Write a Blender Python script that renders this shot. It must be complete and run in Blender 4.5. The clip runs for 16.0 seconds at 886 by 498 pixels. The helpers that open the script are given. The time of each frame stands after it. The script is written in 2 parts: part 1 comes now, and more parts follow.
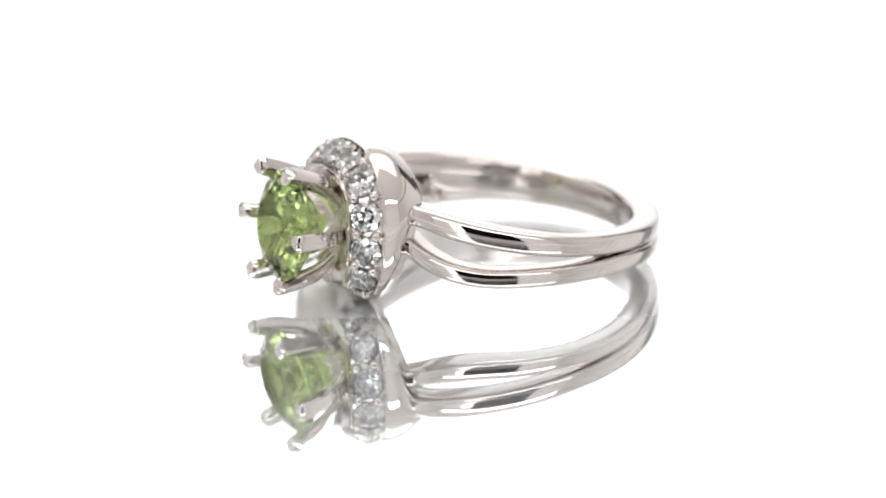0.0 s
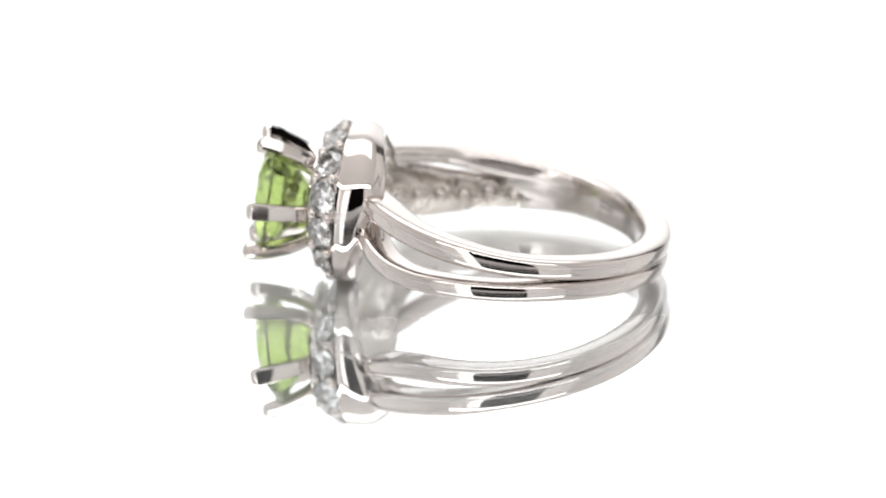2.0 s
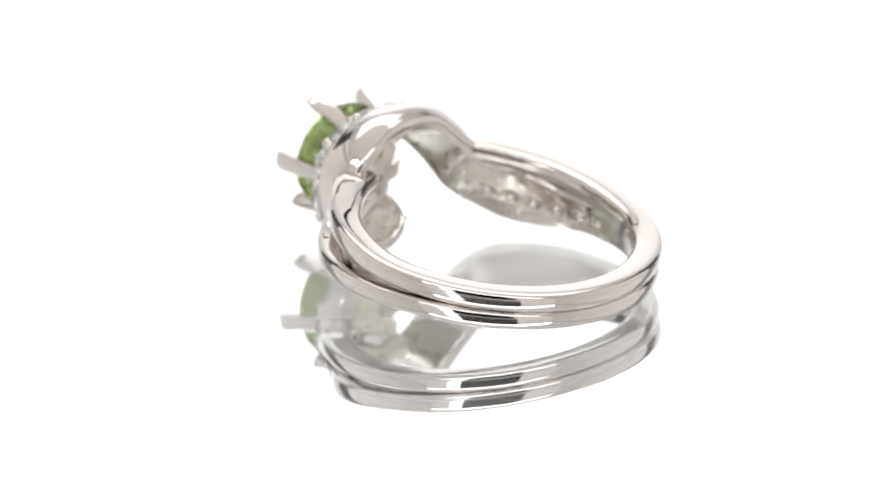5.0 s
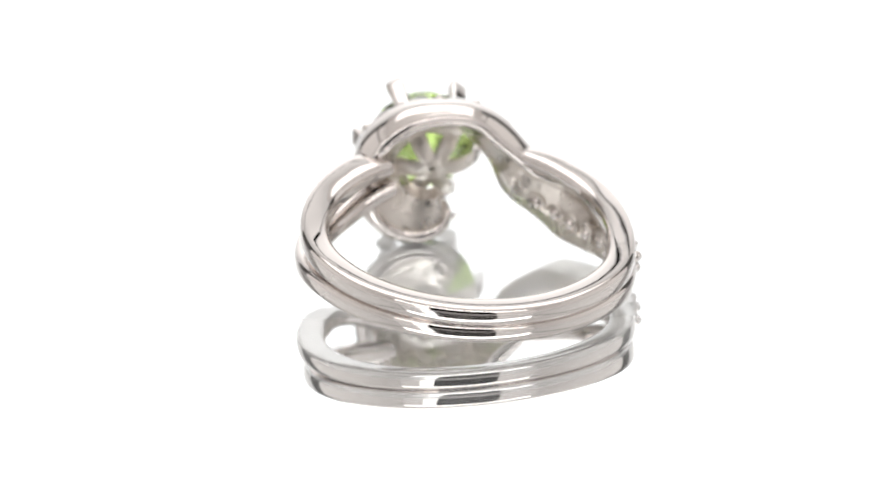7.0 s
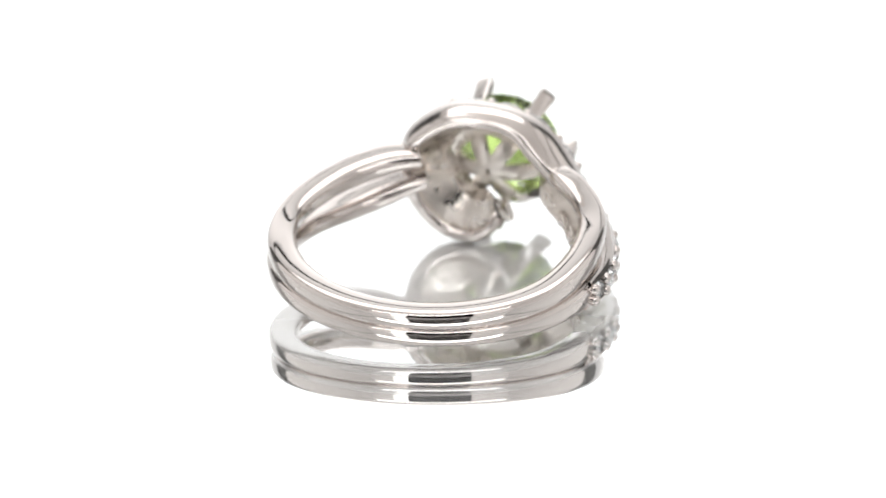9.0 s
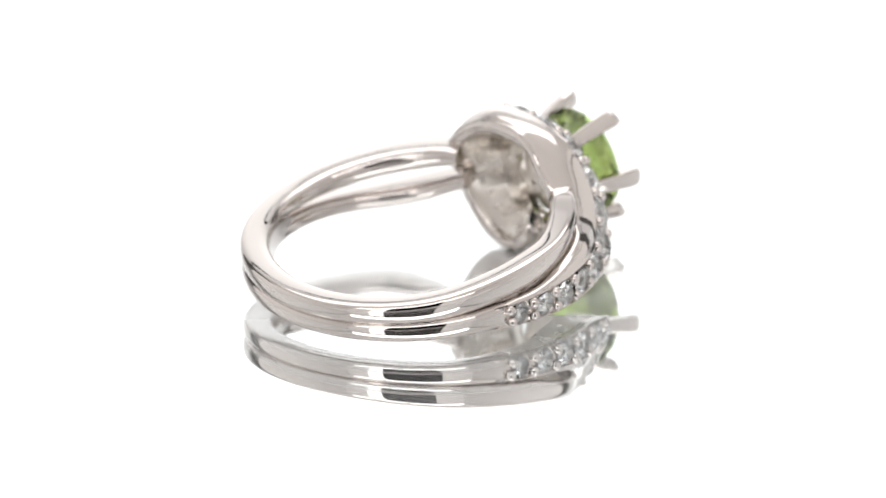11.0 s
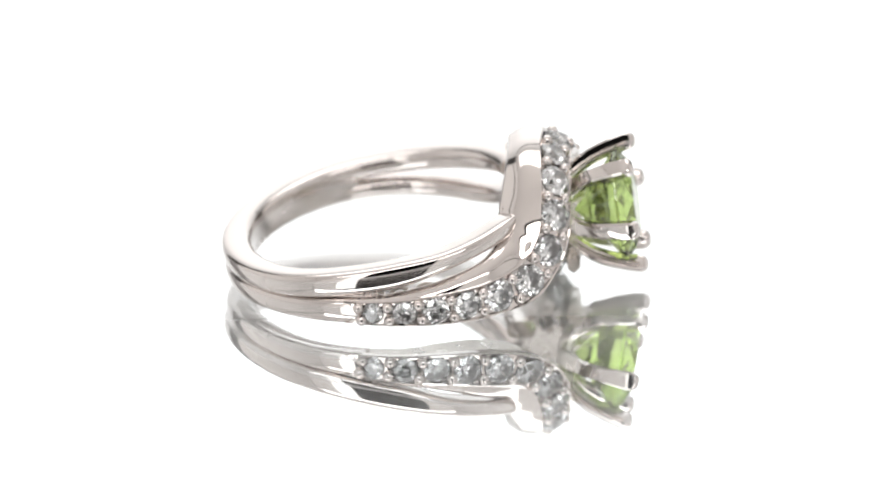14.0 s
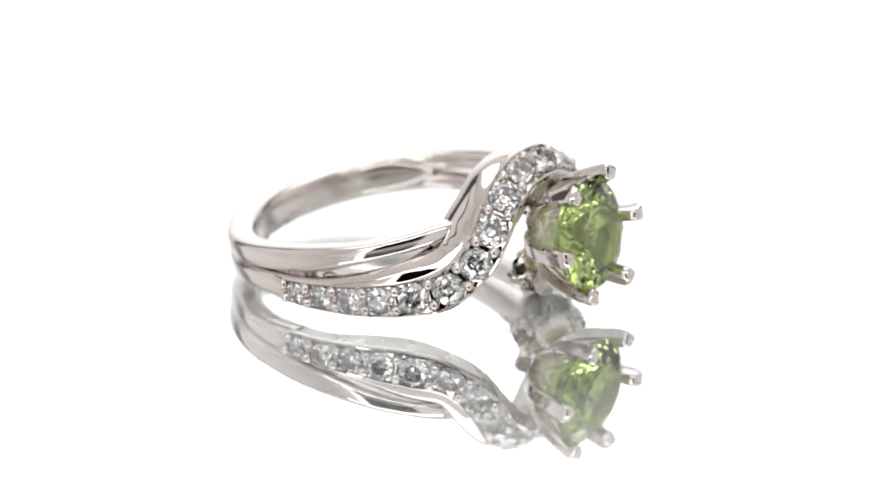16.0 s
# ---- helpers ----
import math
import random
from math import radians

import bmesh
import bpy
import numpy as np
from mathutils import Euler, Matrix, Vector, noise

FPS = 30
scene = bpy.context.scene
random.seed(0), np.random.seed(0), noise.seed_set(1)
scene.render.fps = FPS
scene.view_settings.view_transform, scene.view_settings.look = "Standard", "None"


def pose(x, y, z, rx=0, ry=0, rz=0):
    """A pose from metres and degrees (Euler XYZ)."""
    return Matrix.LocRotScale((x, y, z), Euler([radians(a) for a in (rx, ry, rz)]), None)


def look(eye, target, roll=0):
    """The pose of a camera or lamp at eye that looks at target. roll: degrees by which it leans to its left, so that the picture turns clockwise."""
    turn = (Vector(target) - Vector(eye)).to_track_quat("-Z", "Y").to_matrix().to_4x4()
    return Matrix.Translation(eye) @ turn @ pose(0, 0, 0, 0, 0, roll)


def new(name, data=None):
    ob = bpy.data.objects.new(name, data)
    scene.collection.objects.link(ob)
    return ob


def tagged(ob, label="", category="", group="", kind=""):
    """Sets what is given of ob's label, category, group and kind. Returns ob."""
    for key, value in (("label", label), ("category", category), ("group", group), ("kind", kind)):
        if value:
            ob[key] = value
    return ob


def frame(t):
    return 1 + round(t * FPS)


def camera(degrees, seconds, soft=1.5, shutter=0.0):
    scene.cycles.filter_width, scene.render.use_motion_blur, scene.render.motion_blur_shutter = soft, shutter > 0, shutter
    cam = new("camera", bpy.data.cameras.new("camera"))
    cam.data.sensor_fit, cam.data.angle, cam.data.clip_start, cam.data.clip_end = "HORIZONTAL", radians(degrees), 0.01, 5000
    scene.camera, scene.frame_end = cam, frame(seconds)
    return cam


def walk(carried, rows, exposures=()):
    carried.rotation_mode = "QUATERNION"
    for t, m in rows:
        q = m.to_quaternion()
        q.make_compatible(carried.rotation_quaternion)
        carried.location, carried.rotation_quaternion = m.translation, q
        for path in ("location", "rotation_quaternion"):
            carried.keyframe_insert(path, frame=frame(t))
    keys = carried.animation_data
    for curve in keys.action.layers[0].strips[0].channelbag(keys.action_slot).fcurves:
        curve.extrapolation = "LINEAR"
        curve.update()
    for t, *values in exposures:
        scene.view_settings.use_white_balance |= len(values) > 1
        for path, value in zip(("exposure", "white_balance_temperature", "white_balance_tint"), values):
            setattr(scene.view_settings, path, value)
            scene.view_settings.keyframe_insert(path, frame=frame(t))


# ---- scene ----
MM = 0.001

# ---- camera: stands still on its tripod, the turntable turns ----
cam = camera(9.957, 16.0, soft=1.85)
EL = radians(20.917)
EYE = (0.0, -300 * MM * math.cos(EL), 300 * MM * math.sin(EL))
STAND = look(EYE, (-0.238 * MM, 0, 0), -0.6)
cam.data.dof.use_dof = True
cam.data.dof.focus_distance = 0.289
cam.data.dof.aperture_fstop = 42
walk(cam, [(0.0, STAND), (16.0, STAND)])

# the plate's mirror face and the ring's seat on the turntable
PLATE_Z = -1.72 * MM
SPIN = 15.063                       # degrees a second, clockwise from above
SEAT = (Matrix.Translation((-2.9 * MM, -0.65 * MM, 1.67 * MM)) @ Matrix.Rotation(radians(1.5), 4, "Z")
        @ Matrix.Rotation(radians(-8.25), 4, "Y") @ Matrix.Rotation(radians(2.7), 4, "X"))


def turned(t):
    return Matrix.Rotation(radians(90 - SPIN * (t - 7.6)), 4, "Z") @ SEAT


# ---- world and light: a white photo tent with soft boxes, dark round the lens ----
world = bpy.data.worlds.new("studio")
scene.world = world
world.use_nodes = True
world.node_tree.nodes["Background"].inputs[0].default_value = (0.9, 0.88, 0.86, 1)
world.node_tree.nodes["Background"].inputs[1].default_value = 0.12
scene.view_settings.exposure = 0.0


# ---- materials ----
def material(name):
    m = bpy.data.materials.new(name)
    m.use_nodes = True
    nt = m.node_tree
    return m, nt, nt.nodes["Principled BSDF"]


def glow(name, colour, strength, middle=(0, 0, 0), rim=1.0, reach=0.8):
    """Cloth of a soft box: strength at its middle falls to strength x rim at the given reach, in metres."""
    m, nt, b = material(name)
    b.inputs["Base Color"].default_value = (0.18 * colour[0], 0.18 * colour[1], 0.18 * colour[2], 1)
    b.inputs["Specular IOR Level"].default_value = 0.0
    b.inputs["Emission Color"].default_value = (*colour, 1)
    co, d = nt.nodes.new("ShaderNodeTexCoord"), nt.nodes.new("ShaderNodeVectorMath")
    d.operation = "DISTANCE"
    d.inputs[1].default_value = middle
    nt.links.new(co.outputs["Object"], d.inputs[0])
    nt.links.new(ramp(nt, d.outputs["Value"], strength, strength * rim, 0.05, reach), b.inputs["Emission Strength"])
    return m


def noise_node(nt, scale, detail=3.0, rough=0.5):
    co = nt.nodes.new("ShaderNodeTexCoord")
    n = nt.nodes.new("ShaderNodeTexNoise")
    n.inputs["Scale"].default_value, n.inputs["Detail"].default_value, n.inputs["Roughness"].default_value = scale, detail, rough
    nt.links.new(co.outputs["Object"], n.inputs["Vector"])
    return n


def ramp(nt, src, lo, hi, a=0.3, b=0.7):
    r = nt.nodes.new("ShaderNodeMapRange")
    for k, v in zip(("From Min", "From Max", "To Min", "To Max"), (a, b, lo, hi)):
        r.inputs[k].default_value = v
    nt.links.new(src, r.inputs["Value"])
    return r.outputs["Result"]


def silver(name, colour, rough, bump_height, wave=260):
    m, nt, b = material(name)
    b.inputs["Base Color"].default_value = (*colour, 1)
    b.inputs["Metallic"].default_value = 1.0
    n = noise_node(nt, 900, 4)
    nt.links.new(ramp(nt, n.outputs["Fac"], rough * 0.6, rough * 1.6), b.inputs["Roughness"])
    w = noise_node(nt, wave, 3)
    bu = nt.nodes.new("ShaderNodeBump")
    bu.inputs["Strength"].default_value, bu.inputs["Distance"].default_value = 0.35, bump_height
    nt.links.new(w.outputs["Fac"], bu.inputs["Height"])
    nt.links.new(bu.outputs["Normal"], b.inputs["Normal"])
    return m


METAL = silver("polished_white_gold", (0.70, 0.652, 0.626), 0.025, 0.00002)
METAL_LINING = silver("brushed_white_gold", (0.68, 0.638, 0.614), 0.18, 0.00004)
METAL_IN = silver("cast_white_gold", (0.76, 0.712, 0.665), 0.28, 0.0009, 520)


def gem(name, colour, ior, rough=0.0, clear=1.0):
    m, nt, b = material(name)
    b.inputs["Base Color"].default_value = (*colour, 1)
    b.inputs["Roughness"].default_value = rough
    b.inputs["IOR"].default_value = ior
    b.inputs["Transmission Weight"].default_value = clear
    return m


PERIDOT = gem("peridot", (0.42, 0.555, 0.175), 1.66)
DIAMOND = gem("diamond", (0.98, 0.985, 0.99), 2.4, 0.0, 0.98)


def plate_material():
    m, nt, b = material("white_acrylic")
    out = nt.nodes["Material Output"]
    d, g, mix = nt.nodes.new("ShaderNodeBsdfDiffuse"), nt.nodes.new("ShaderNodeBsdfGlossy"), nt.nodes.new("ShaderNodeMixShader")
    d.inputs["Color"].default_value = (0.93, 0.93, 0.93, 1)
    g.inputs["Color"].default_value = (0.94, 0.972, 0.985, 1)
    n = noise_node(nt, 60, 2)
    nt.links.new(ramp(nt, n.outputs["Fac"], 0.008, 0.02), g.inputs["Roughness"])
    # painted reflection fade: mirror bright across the turntable's middle, whiter to front and back
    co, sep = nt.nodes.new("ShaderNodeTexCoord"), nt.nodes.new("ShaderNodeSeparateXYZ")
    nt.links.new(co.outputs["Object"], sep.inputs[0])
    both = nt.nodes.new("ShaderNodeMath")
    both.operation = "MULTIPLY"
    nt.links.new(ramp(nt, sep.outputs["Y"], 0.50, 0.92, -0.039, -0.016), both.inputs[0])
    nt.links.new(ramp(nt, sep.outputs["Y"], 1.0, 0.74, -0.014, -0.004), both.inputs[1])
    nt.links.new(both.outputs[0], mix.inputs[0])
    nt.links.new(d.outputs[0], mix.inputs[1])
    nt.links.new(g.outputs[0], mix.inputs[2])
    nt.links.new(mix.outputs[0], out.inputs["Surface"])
    return m


PLATE = plate_material()
CLOTH = glow("backlit_white_cloth", (1.0, 0.995, 0.99), 1.5, (0, 0.64, 0.25), 0.42, 0.46)
CLOTH_SIDE = glow("side_softbox_cloth", (1.0, 0.97, 0.945), 1.18, (0, 0.3, 0.35), 0.42, 1.0)
CLOTH_FRONT = glow("front_reflector_cloth", (1.0, 0.97, 0.945), 0.82, (0, -0.65, 0.1), 0.7, 0.8)
CLOTH_FRONT_TOP = glow("added_front_fill_cloth", (1.0, 0.985, 0.97), 4.8)
STRIP = glow("strip_light", (1.0, 0.99, 0.97), 2.0)
CLOTH_TOP = glow("top_softbox_cloth", (1.0, 0.99, 0.98), 3.0, (0, 0.24, 0.72), 0.6, 0.45)
CEILING = glow("tent_roof_cloth", (1.0, 0.96, 0.93), 0.78, (0, 0.1, 0.72), 0.6, 0.8)
TABLE, _nt, _b = material("matt_white_table")
_n = noise_node(_nt, 40, 4)
_b.inputs["Base Color"].default_value = (0.78, 0.77, 0.76, 1)
_nt.links.new(ramp(_nt, _n.outputs["Fac"], 0.5, 0.7), _b.inputs["Roughness"])
BLACK, _nt, _b = material("black_cloth")
_b.inputs["Base Color"].default_value = (0.005, 0.0045, 0.0045, 1)
_b.inputs["Roughness"].default_value = 0.95
_b.inputs["Specular IOR Level"].default_value = 0.0


# ---- mesh helpers; shapes are given in millimetres ----
def mesh_from(name, bm, mat, smooth=True, sharp=35):
    for v in bm.verts:
        v.co *= MM
    bmesh.ops.recalc_face_normals(bm, faces=bm.faces)
    me = bpy.data.meshes.new(name)
    for f in bm.faces:
        f.smooth = smooth
    if smooth:
        for e in bm.edges:
            if len(e.link_faces) == 2 and e.calc_face_angle(0) > radians(sharp):
                e.smooth = False
    bm.to_mesh(me)
    bm.free()
    me.materials.append(mat)
    return me


def part(name, bm, mat, parent, label="", smooth=True, sharp=35):
    ob = new(name, mesh_from(name, bm, mat, smooth, sharp))
    ob.parent = parent
    return tagged(ob, label)


def setting(name, bm, mat, label, category):
    return tagged(new(name, mesh_from(name, bm, mat, False)), label, category, kind="structure")


def box(bm, lo, hi):
    m = Matrix.Translation([(a + b) / 2 for a, b in zip(lo, hi)]) @ Matrix.Diagonal([b - a for a, b in zip(lo, hi)] + [1])
    bmesh.ops.create_cube(bm, size=1, matrix=m)


def catmull(keys, n):
    """n + 1 smooth stations through the rows of keys (first number: parameter)."""
    k = np.array(keys, float)
    u = k[:, 0]
    s = np.linspace(u[0], u[-1], n + 1)
    m = np.gradient(k[:, 1:], u, axis=0)
    rows = []
    for x in s:
        i = min(max(int(np.searchsorted(u, x, side="right")) - 1, 0), len(u) - 2)
        h = u[i + 1] - u[i]
        q = (x - u[i]) / h
        rows.append((2 * q**3 - 3 * q**2 + 1) * k[i, 1:] + (q**3 - 2 * q**2 + q) * h * m[i]
                    + (3 * q**2 - 2 * q**3) * k[i + 1, 1:] + (q**3 - q**2) * h * m[i + 1])
    return s, np.array(rows)


def loft(rings, closed_ends=True):
    bm = bmesh.new()
    rows = [[bm.verts.new(p) for p in r] for r in rings]
    n = len(rows[0])
    for a, b in zip(rows, rows[1:]):
        for i in range(n):
            bm.faces.new((a[i], a[(i + 1) % n], b[(i + 1) % n], b[i]))
    if closed_ends:
        bm.faces.new(rows[0])
        bm.faces.new(rows[-1])
    return bm


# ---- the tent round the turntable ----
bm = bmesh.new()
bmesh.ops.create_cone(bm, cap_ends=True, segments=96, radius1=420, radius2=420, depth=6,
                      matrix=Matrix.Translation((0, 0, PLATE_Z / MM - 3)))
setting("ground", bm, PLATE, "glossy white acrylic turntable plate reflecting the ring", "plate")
bm = bmesh.new()
box(bm, (-650, -672, -312), (650, 650, -302))
setting("floor", bm, TABLE, "plain matt white table under the turntable", "table")
bm = bmesh.new()
box(bm, (-560, 640, -300), (560, 650, 900))
setting("wall_back", bm, CLOTH, "backlit plain white cloth behind the plate", "backdrop")
for name, sx in (("wall_west", -1), ("wall_east", 1)):
    bm = bmesh.new()
    box(bm, (min(sx * 640, sx * 650), -645, -300), (max(sx * 640, sx * 650), 420, 735))
    setting(name, bm, CLOTH_SIDE, "plain white diffusing side cloth of the photo tent", "softbox")
bm = bmesh.new()
box(bm, (-640, -600, 740), (640, 630, 750))
setting("ceiling", bm, CEILING, "plain white roof cloth of the photo tent", "tent roof")
bm = bmesh.new()
box(bm, (-420, 110, 715), (420, 540, 725))
setting("overhead_softbox", bm, CLOTH_TOP, "large white overhead softbox with a bright middle", "softbox")
bm = bmesh.new()
box(bm, (-640, -672, -300), (640, -662, 720))
setting("wall_front", bm, BLACK, "black cloth behind the camera", "backdrop")
for name, x0, x1, z0, z1 in (("reflector_west", -640, -385, -300, 560), ("reflector_east", 235, 640, -300, 560)):
    bm = bmesh.new()
    box(bm, (x0, -655, z0), (x1, -650, z1))
    setting(name, bm, CLOTH_FRONT, "plain warm white reflector cloth beside the camera", "reflector")
bm = bmesh.new()
box(bm, (-380, -655, -120), (-250, -650, 480))
setting("strip_light", bm, STRIP, "narrow upright white strip light beside the camera", "lamp")

# unseen fill panel added high in front to brighten the diamonds
bm = bmesh.new()
box(bm, (-640, -655, 562), (640, -650, 735))
setting("added_front_fill", bm, CLOTH_FRONT_TOP, "added unseen white fill panel high above the camera, brightening the diamonds", "softbox")

# dark tubes of the tent's frame, round the top of the cloth walls
for name, lo, hi in (("frame_bar_west", (-636, -640, 530), (-618, 630, 541)), ("frame_bar_east", (618, -640, 530), (636, 630, 541)),
                     ("frame_bar_back", (-616, 618, 530), (616, 636, 541))):
    bm = bmesh.new()
    box(bm, lo, hi)
    setting(name, bm, BLACK, "black bar of the photo tent's frame", "tent frame")

# ---- the ring ----
ring = tagged(new("ring"), "polished white gold ring with green stone and diamond swirl", "ring")


def dome(w, h):
    """A D-shaped section: u outward (inner face at 0, crown at h), v across, half width w."""
    pts = []
    for a in range(0, 360, 12):
        c, v = math.cos(radians(a)), math.sin(radians(a))
        n = 0.42 if c > 0 else 0.62
        pts.append((h * (0.5 + 0.5 * math.copysign(abs(c) ** n, c)), w * math.copysign(abs(v) ** 0.74, v)))
    return pts


def strand(keys, n=150):
    """keys: angle, inner radius, height of section, z of the middle, half width."""
    s, rows = catmull(keys, n)
    rings = []
    for a, (r0, h, z, w) in zip(s, rows):
        c, si = math.cos(radians(a)), math.sin(radians(a))
        rings.append([((r0 + u) * c, (r0 + u) * si, z + v) for u, v in dome(w, h)])
    return loft(rings)


UPPER = [(28, 7.0, 2.1, 1.35, 0.55), (36, 7.12, 2.18, 1.3, 0.64), (50, 7.38, 2.07, 1.03, 0.71), (65, 7.7, 1.88, 0.77, 0.70), (80, 7.95, 1.77, 0.59, 0.68),
         (95, 8.22, 1.65, 0.47, 0.63), (120, 8.4, 1.72, 0.45, 0.62), (150, 8.52, 1.76, 0.45, 0.60), (180, 8.58, 1.76, 0.43, 0.60),
         (210, 8.58, 1.76, 0.43, 0.62), (235, 8.52, 1.74, 0.46, 0.69), (260, 8.12, 1.7, 0.58, 0.76), (277, 8.03, 1.68, 0.72, 0.74), (292, 8.10, 1.65, 0.97, 0.57),
         (308, 8.00, 1.65, 1.22, 0.53), (322, 8.00, 1.5, 1.43, 0.52), (329, 8.15, 1.2, 1.5, 0.42)]
LOWER = [(25, 7.0, 2.0, -0.15, 0.55), (33, 7.25, 2.05, -0.58, 0.58), (41, 7.5, 2.1, -1.05, 0.6), (50, 7.7, 2.1, -1.42, 0.6), (62, 7.9, 1.98, -1.58, 0.6), (76, 8.08, 1.84, -1.42, 0.59),
         (95, 8.32, 1.75, -1.12, 0.58), (115, 8.38, 1.75, -0.84, 0.58), (140, 8.52, 1.76, -0.70, 0.58), (180, 8.58, 1.76, -0.66, 0.58),
         (215, 8.58, 1.76, -0.72, 0.6), (240, 8.52, 1.74, -0.85, 0.66), (262, 8.24, 1.72, -1.08, 0.8)]
LINER = [(112, 8.22, 1.15, -0.15, 0.3), (122, 8.25, 1.15, -0.15, 0.85), (150, 8.46, 1.15, -0.12, 1.0), (180, 8.52, 1.15, -0.12, 1.02), (215, 8.52, 1.15, -0.14, 1.05),
         (245, 8.40, 1.15, -0.18, 1.1), (262, 8.18, 1.15, -0.2, 0.9), (268, 8.18, 1.15, -0.2, 0.3)]
part("shank_lining", strand(LINER), METAL_LINING, ring, "smooth inner face of the shank", sharp=50)
part("upper_strand", strand(UPPER), METAL, ring, "plain polished rounded shank strand", sharp=50)
part("lower_strand", strand(LOWER), METAL, ring, "plain polished rounded shank strand", sharp=50)

# the diamond ribbon: along the shank, then round the stone; middle of its face, half width and the way it faces
STONE_Y, STONE_Z = 0.2, -0.4


def arm_key(u, ang, r, z, w, band, thick=1.5):
    c, s = math.cos(radians(ang)), math.sin(radians(ang))
    # u | middle | towards the inner edge | back along the band
    return (u, r * c, r * s, z, 0.0, 0.0, -w, -0.5 * c, -0.5 * s, band, -thick * c, -thick * s, 0.0)


def head_key(u, al, x, rho, w, tip, band, thick):
    """al: degrees round the stone; tip: tilt of the face towards the stone's axis."""
    c, s = math.cos(radians(al)), math.sin(radians(al))
    k, d = math.cos(radians(tip)), math.sin(radians(tip))
    return (u, x, STONE_Y + rho * c, STONE_Z + rho * s, w * k, -w * d * c, -w * d * s, -band, -0.12 * c, -0.12 * s, -0.5, -thick * c, -thick * s)


RIBBON = [arm_key(0, -99, 10.0, -1.08, 0.72, 0.1), arm_key(1, -86, 10.05, -1.3, 0.82, 0.2, 1.6), arm_key(2.3, -68, 10.2, -1.6, 0.97, 0.5, 2.2),
          arm_key(3.4, -54, 10.45, -1.68, 1.08, 0.8, 2.35),
          (4.5, 8.2, -7.1, -1.35, 0.39, -0.17, -1.10, -0.95, 0.65, 1.05, -1.9, 1.5, -0.1),
          (5.4, 9.35, -5.75, -0.25, 0.68, 0.28, -0.9, -1.77, 0.63, 0.7, -1.9, 1.6, -0.2),
          (6.2, 9.85, -4.75, 1.0, 0.84, 0.49, -0.64, -2.06, 0.64, 0.41, -1.1, 1.1, -0.35),
          (7.0, 10.05, -3.27, 2.62, 0.813, 0.614, -0.533, -2.1, 0.28, -0.3, -0.5, 0.83, -0.72), head_key(7.9, 119, 10.05, 4.35, 1.16, 43, 1.7, 1.1), head_key(9.0, 93, 10.0, 4.12, 1.16, 42, 1.6, 1.1),
          head_key(10.1, 64, 10.1, 4.28, 1.16, 42, 1.95, 1.1), head_key(11.3, 30, 10.2, 4.48, 1.15, 38, 2.3, 1.5), head_key(12.4, 0, 10.1, 4.28, 1.12, 38, 1.6, 1.9),
          head_key(13.4, -26, 9.85, 4.25, 1.08, 38, 1.1, 2.1), head_key(14.4, -55, 9.4, 4.05, 1.0, 40, 0.75, 2.1), head_key(15.4, -86, 9.05, 3.5, 0.88, 42, 0.6, 1.9),
          head_key(16.0, -105, 8.88, 2.85, 0.72, 45, 0.5, 1.5), head_key(16.4, -116, 8.85, 2.5, 0.45, 45, 0.3, 0.9)]


def ribbon_rings(n=230):
    s, rows = catmull(RIBBON, n)
    rings = []
    for r in rows:
        mid, half, back, inn = (Vector(r[i:i + 3]) for i in (0, 3, 6, 9))
        a, b = mid + half, mid - half
        nrm = -(inn.normalized())
        sink = inn.normalized()
        c = b + back
        rim = max(0.14, 1 - 0.95 / half.length)
        up = -sink * 0.07
        edge = [a + sink * 0.06, a - half * rim * 0.25 + up * 0.6, a - half * rim * 0.6 + up, a - half * rim * 0.92 + up * 0.5, a - half * rim + sink * 0.1,
                a - half * (rim + 0.02) + sink * 0.95, b + half * (rim + 0.02) + sink * 0.95, b + half * rim + sink * 0.1, b + half * rim * 0.92 + up * 0.5, b + half * rim * 0.5 + up]
        out = (-half.normalized() * 0.6 - sink * 0.4).normalized() * min(0.3, 0.13 * back.length)
        band = [b + back * q + out * math.sin(math.pi * q) for q in (0, 0.06, 0.2, 0.4, 0.6, 0.8, 0.94)]
        bk, tk = back.normalized(), min(0.9, 0.75 * inn.length)
        sk = (sink - bk * sink.dot(bk)).normalized()
        roll = [c + sk * (tk * 0.5 * (1 - math.cos(q))) + bk * (tk * 0.42 * math.sin(q)) for q in (0.0, 0.4, 0.8, 1.2, 1.57, 1.95, 2.35, 2.75, 3.14)]
        rings.append(edge + band + roll + [mid + inn + half * 0.1 + back * 0.3, mid + inn + half * 0.5, mid + inn * 0.98 + half * 0.9, a + inn * 0.8, a + inn * 0.2])
    return s, rows, rings


S, ROWS, RINGS = ribbon_rings()
band_bm = loft(RINGS)
SECTION = len(RINGS[0])
for n, f in enumerate(band_bm.faces):
    f.material_index = 1 if n < SECTION * (len(RINGS) - 1) and (SECTION - 8 <= n % SECTION <= SECTION - 2 or 4 <= n % SECTION <= 6) else 0
halo = part("halo_band", band_bm, METAL, ring, "polished swirl band that curls round the green stone", sharp=40)
halo.data.materials.append(METAL_IN)


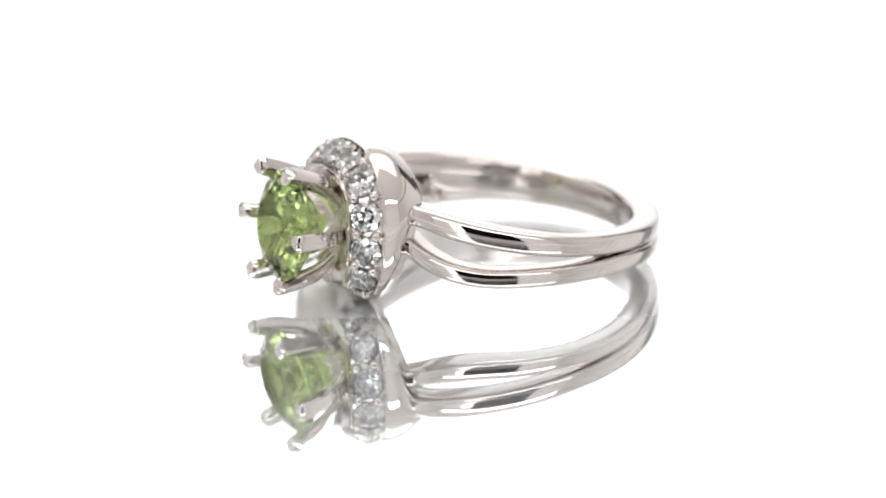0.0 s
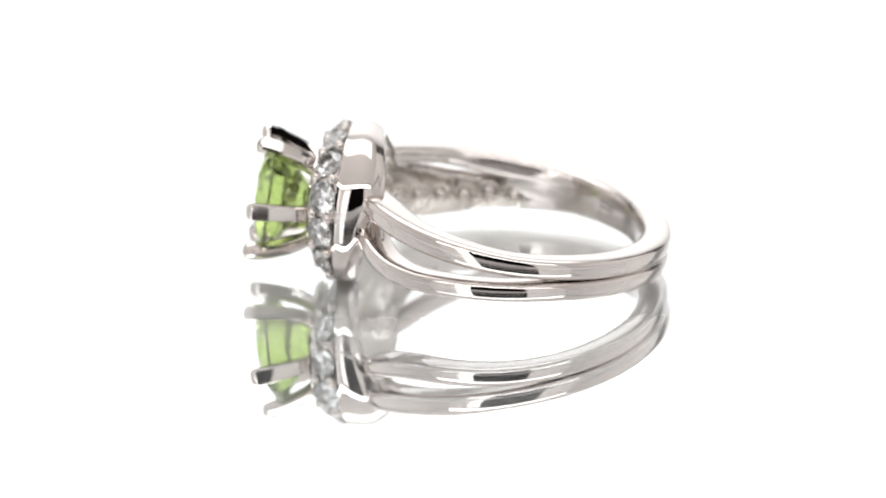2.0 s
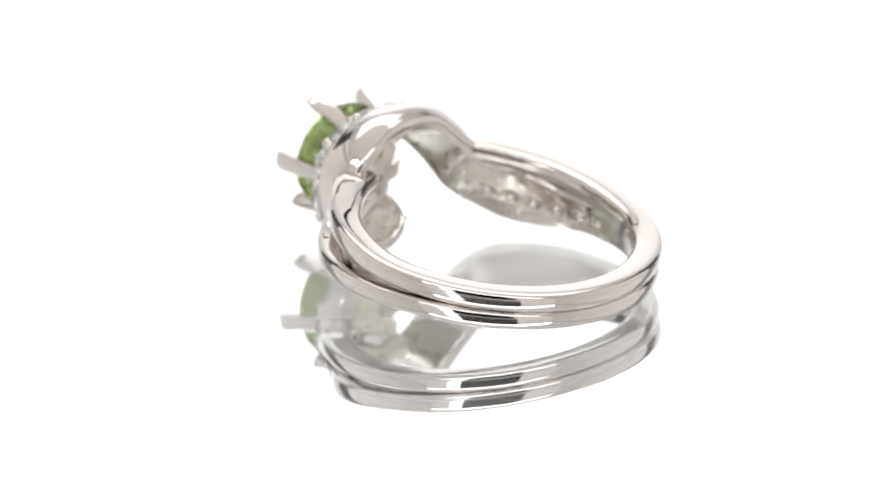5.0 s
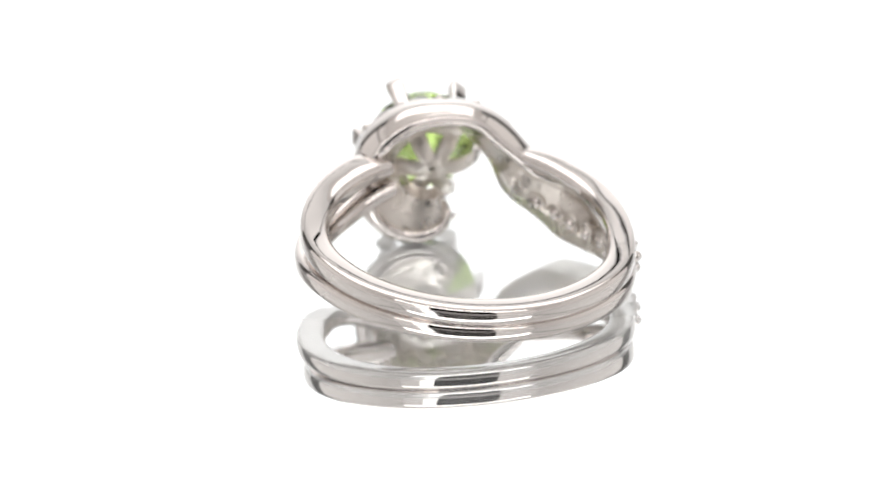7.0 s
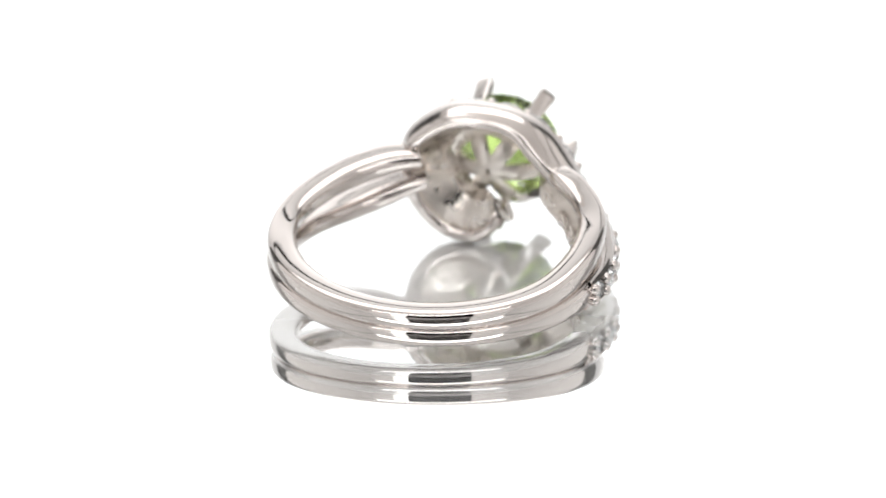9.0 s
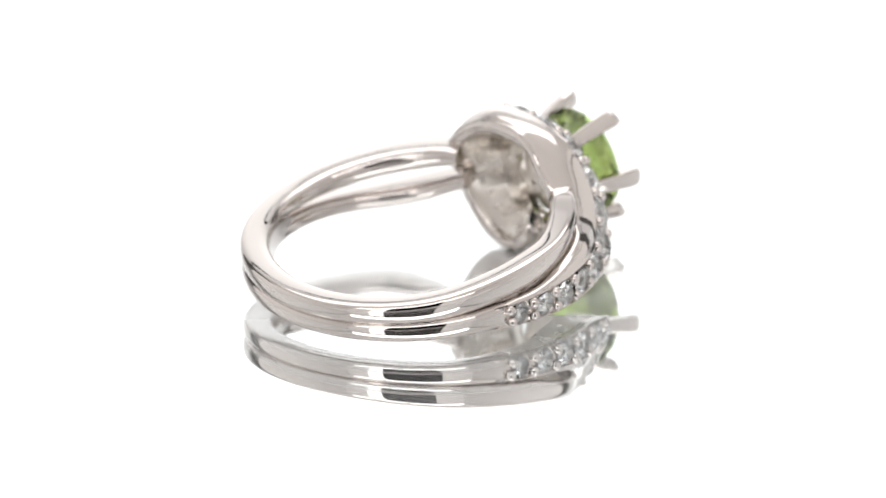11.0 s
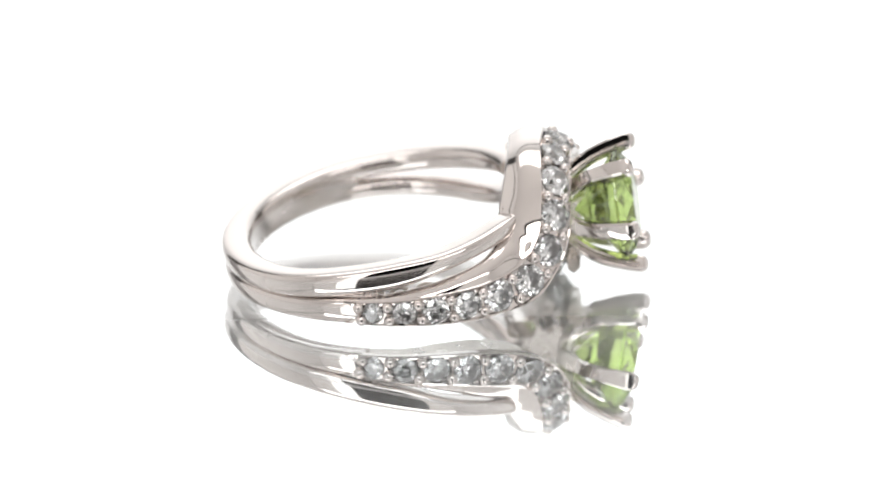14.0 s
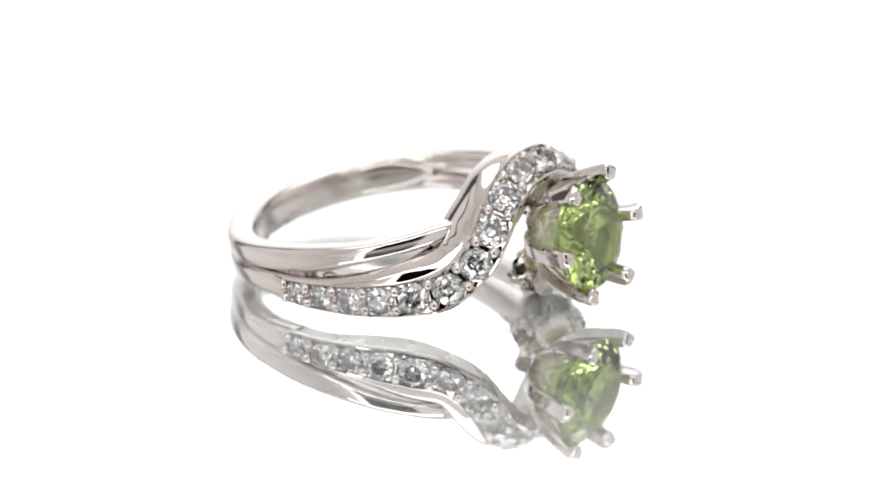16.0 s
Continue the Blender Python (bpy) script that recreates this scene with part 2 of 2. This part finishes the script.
def brilliant(r, crown, table, depth, n=8):
    """A round cut stone, girdle at z = 0, table up."""
    bm = bmesh.new()
    g = [bm.verts.new((r * math.cos(math.tau * i / (2 * n)), r * math.sin(math.tau * i / (2 * n)), 0.0)) for i in range(2 * n)]
    g2 = [bm.verts.new((v.co.x, v.co.y, -0.05 * r)) for v in g]
    t = [bm.verts.new((table * math.cos(math.tau * (i + 0.5) / n), table * math.sin(math.tau * (i + 0.5) / n), crown)) for i in range(n)]
    k = [bm.verts.new(((table + r) / 2 * 1.03 * math.cos(math.tau * i / n), (table + r) / 2 * 1.03 * math.sin(math.tau * i / n), crown * 0.6)) for i in range(n)]
    p = [bm.verts.new((r * 0.26 * math.cos(math.tau * (i + 0.5) / n), r * 0.26 * math.sin(math.tau * (i + 0.5) / n), -depth * 0.76)) for i in range(n)]
    cu = bm.verts.new((0, 0, -depth))
    bm.faces.new(t)
    for i in range(n):
        j = (i + 1) % n
        bm.faces.new((t[i - 1], t[i], k[i]))
        bm.faces.new((k[i], g[2 * i], g[2 * i + 1]))
        bm.faces.new((k[i], g[2 * i + 1], t[i]))
        bm.faces.new((t[i], g[2 * i + 1], k[j]))
        bm.faces.new((k[j], g[2 * i + 1], g[(2 * i + 2) % (2 * n)]))
        bm.faces.new((g2[2 * i], p[i], g2[2 * i + 1]))
        bm.faces.new((g2[2 * i + 1], p[i], g2[(2 * i + 2) % (2 * n)]))
        bm.faces.new((g2[2 * i], p[i - 1], p[i]))
        bm.faces.new((p[i - 1], p[i], cu))
    for i in range(2 * n):
        j = (i + 1) % (2 * n)
        bm.faces.new((g[i], g[j], g2[j], g2[i]))
    return bm


# green stone, table facing away from the shank
stone = part("green_stone", brilliant(3.28, 0.8, 1.9, 2.9, 10), PERIDOT, ring, "round faceted clear yellowish-green stone", smooth=False)
stone.matrix_basis = Matrix.Translation((13.4 * MM, STONE_Y * MM, STONE_Z * MM)) @ Matrix.Rotation(radians(90), 4, "Y") @ Matrix.Rotation(radians(9), 4, "Z")


def gallery():
    """The cast seat that joins the claws to the swirl band, open where the band is open."""
    rings = []
    for q in range(61):
        al = radians(-112 + q * 4.0)
        c, v = math.cos(al), math.sin(al)
        wob = 0.06 * math.sin(al * 6)
        sec = [(10.15, 2.1 + wob), (10.4, 2.3), (10.5, 2.8), (10.4, 3.45), (10.1, 3.7), (9.75, 3.5), (9.7, 2.8), (9.85, 2.25 + wob)]
        rings.append([(x, STONE_Y + p * c, STONE_Z + p * v) for x, p in sec])
    return loft(rings)


part("gallery", gallery(), METAL_IN, ring, "satin cast seat behind the green stone", sharp=50)


def prong():
    """One claw in the plane y = 0: along x, out along z."""
    keys = [(0, 9.75, 0.1, 0.55, 0.3), (0.6, 9.9, 0.9, 0.58, 0.34), (1.2, 10.25, 1.65, 0.62, 0.38), (2, 10.85, 2.32, 0.56, 0.42), (3, 11.7, 2.9, 0.52, 0.48), (4, 12.7, 3.28, 0.57, 0.50),
            (5, 13.65, 3.53, 0.62, 0.52), (5.6, 14.1, 3.63, 0.62, 0.5), (5.9, 14.33, 3.66, 0.55, 0.43), (6.1, 14.47, 3.67, 0.38, 0.28), (6.2, 14.52, 3.67, 0.2, 0.14)]
    s, rows = catmull(keys, 46)
    rings = []
    for i, (x, z, w, h) in enumerate(rows):
        q = rows[min(i + 1, len(rows) - 1)] - rows[max(i - 1, 0)]
        tx, tz = q[0] / math.hypot(q[0], q[1]), q[1] / math.hypot(q[0], q[1])
        nx, nz = -tz, tx
        r = []
        for a in range(0, 360, 30):
            ca, sa = math.cos(radians(a)), math.sin(radians(a))
            ca, sa = math.copysign(abs(ca)**0.5, ca), math.copysign(abs(sa)**0.5, sa)
            ca *= 0.78 + 0.22 * sa
            r.append((x + nx * h * sa, w * ca, z + nz * h * sa))
        rings.append(r)
    bm = loft(rings)
    for f in bm.faces:
        f.material_index = 1 if f.calc_center_median().x < 10.7 else 0
    return bm


claw = mesh_from("prong", prong(), METAL, True, 40)
claw.materials.append(METAL_IN)
for i, a in enumerate((64, 125, 182, 239, -59, 0)):
    ob = new("prong", claw)
    ob.parent = ring
    ob.matrix_basis = Matrix.Translation((0, STONE_Y * MM, STONE_Z * MM)) @ Matrix.Rotation(radians(a - 90), 4, "X")


def bead_mesh(r):
    bm = bmesh.new()
    bmesh.ops.create_icosphere(bm, subdivisions=2, radius=r)
    return mesh_from("bead", bm, METAL, True, 180)


def small_stone(r):
    return mesh_from("diamond", brilliant(r, r * 0.32, r * 0.57, r * 0.86, 8), DIAMOND, False)


# diamonds and their grains along the ribbon, spaced by length
rng = random.Random(4)
mids = [Vector(r[0:3]) for r in ROWS]
run = [0.0]
for a, b in zip(mids, mids[1:]):
    run.append(run[-1] + (b - a).length)
cut, bridges, bead = {}, {}, bead_mesh(0.34)


def bridge_mesh(r, gap, w):
    """The metal left between two round seats: waisted plate, gap wide at its waist, half width w across the ribbon."""
    rings = []
    for k in range(13):
        v = w * (k / 6 - 1)
        x = gap / 2 + r - math.sqrt(max(r * r - v * v, 0.0)) + 0.1
        rings.append([(-x, v, -0.35), (-x, v, -0.02), (-x * 0.6, v, 0.03), (x * 0.6, v, 0.03), (x, v, -0.02), (x, v, -0.35)])
    return mesh_from("seat_bridge", loft(rings), METAL, True, 30)


seat_bm = bmesh.new()
bmesh.ops.create_icosphere(seat_bm, subdivisions=2, radius=0.42)
seat_grain = mesh_from("seat_grain", seat_bm, METAL, True, 180)
collar_mesh = mesh_from("seat_collar", loft([[((0.6 + 0.12 * math.cos(v)) * math.cos(u), (0.6 + 0.12 * math.cos(v)) * math.sin(u), 0.12 * math.sin(v))
                                              for v in (q * math.tau / 8 for q in range(8))] for u in (k * math.tau / 20 for k in range(21))], False), METAL_IN, True, 180)


def at_run(d):
    i = min(max(int(np.searchsorted(run, d)), 1), len(run) - 2)
    tan = (mids[i + 1] - mids[i - 1]).normalized()
    half = Vector(ROWS[i][3:6])
    inn = Vector(ROWS[i][9:12])
    nrm = tan.cross(half).normalized()
    if nrm.dot(inn) > 0:
        nrm = -nrm
    f = (d - run[i - 1]) / max(run[i] - run[i - 1], 1e-6)
    return mids[i - 1].lerp(mids[i], f), tan, half, nrm, inn


def set_at(ob, place, nrm, tan, spin=0.0):
    m = Matrix((tan, nrm.cross(tan), nrm)).transposed().to_4x4()
    ob.parent = halo
    ob.matrix_basis = Matrix.Translation(place * MM) @ m @ Matrix.Rotation(spin, 4, "Z")


d, n = 0.8, 0
while d < run[-1] - 0.8:
    place, tan, half, nrm, inn = at_run(d)
    r = round(min(0.86 * half.length, 0.95), 2)
    step = max(2.26 * r, 1.85)
    if r not in cut:
        cut[r] = small_stone(r)
    ob = tagged(new("diamond", cut[r]), "small round clear brilliant-cut diamond")
    set_at(ob, place + nrm * 0.02, (nrm + Vector([rng.uniform(-0.08, 0.08) for _ in range(3)])).normalized(), tan, rng.uniform(0, 0.8))
    if n < 7:
        o = tagged(new("seat_grain", seat_grain), "bright round seat grain on the inner face")
        mid_seat = place + inn * 0.95 - half * 0.36 + tan * rng.uniform(-0.1, 0.1)
        set_at(o, mid_seat, -nrm, tan)
        o = tagged(new("seat_collar", collar_mesh), "satin raised collar round a pierced seat")
        set_at(o, mid_seat + inn.normalized() * 0.1, -nrm, tan)
    for q in (-0.5, 0.5):
        if n == 0 and q < 0:
            p2, t2, h2, n2, _ = at_run(max(d - 0.7, 0.08))
        elif q < 0:
            continue
        else:
            p2, t2, h2, n2, _ = at_run(min(d + 0.5 * step, run[-1] - 0.15))
        key = (r, round(step - 2 * r, 2))
        if key not in bridges:
            bridges[key] = bridge_mesh(r, key[1], 0.99 * r)
        o = tagged(new("seat_bridge", bridges[key]), "bright cut metal between two diamonds")
        set_at(o, p2 - n2 * 0.06, n2, t2)
        for e in (-1, 1):
            o = new("bead", bead)
            set_at(o, p2 + h2.normalized() * 0.52 * h2.length * e + n2 * 0.08 + t2 * rng.uniform(-0.06, 0.06), n2, t2)
    d, n = d + step, n + 1


# worn stamp inside the shank: two rows of plain bars
stamp_mat = silver("worn_stamp", (0.42, 0.40, 0.38), 0.35, 0.0002)
for ang, width in ((222, 1.3), (238, 1.6)):
    for dz in (-0.16, 0.16):
        bm = bmesh.new()
        box(bm, (-0.05, -width / 2, -0.07), (0.05, width / 2, 0.07))
        ob = part("stamp_bar", bm, stamp_mat, ring, "worn dark stamped bar inside the shank", smooth=False)
        a = radians(ang)
        ob.matrix_basis = Matrix.Translation((8.53 * MM * math.cos(a), 8.53 * MM * math.sin(a), (0.05 + dz) * MM)) @ Matrix.Rotation(a, 4, "Z")


def motions():
    walk(ring, [(k / 4, turned(k / 4)) for k in range(65)])


motions()
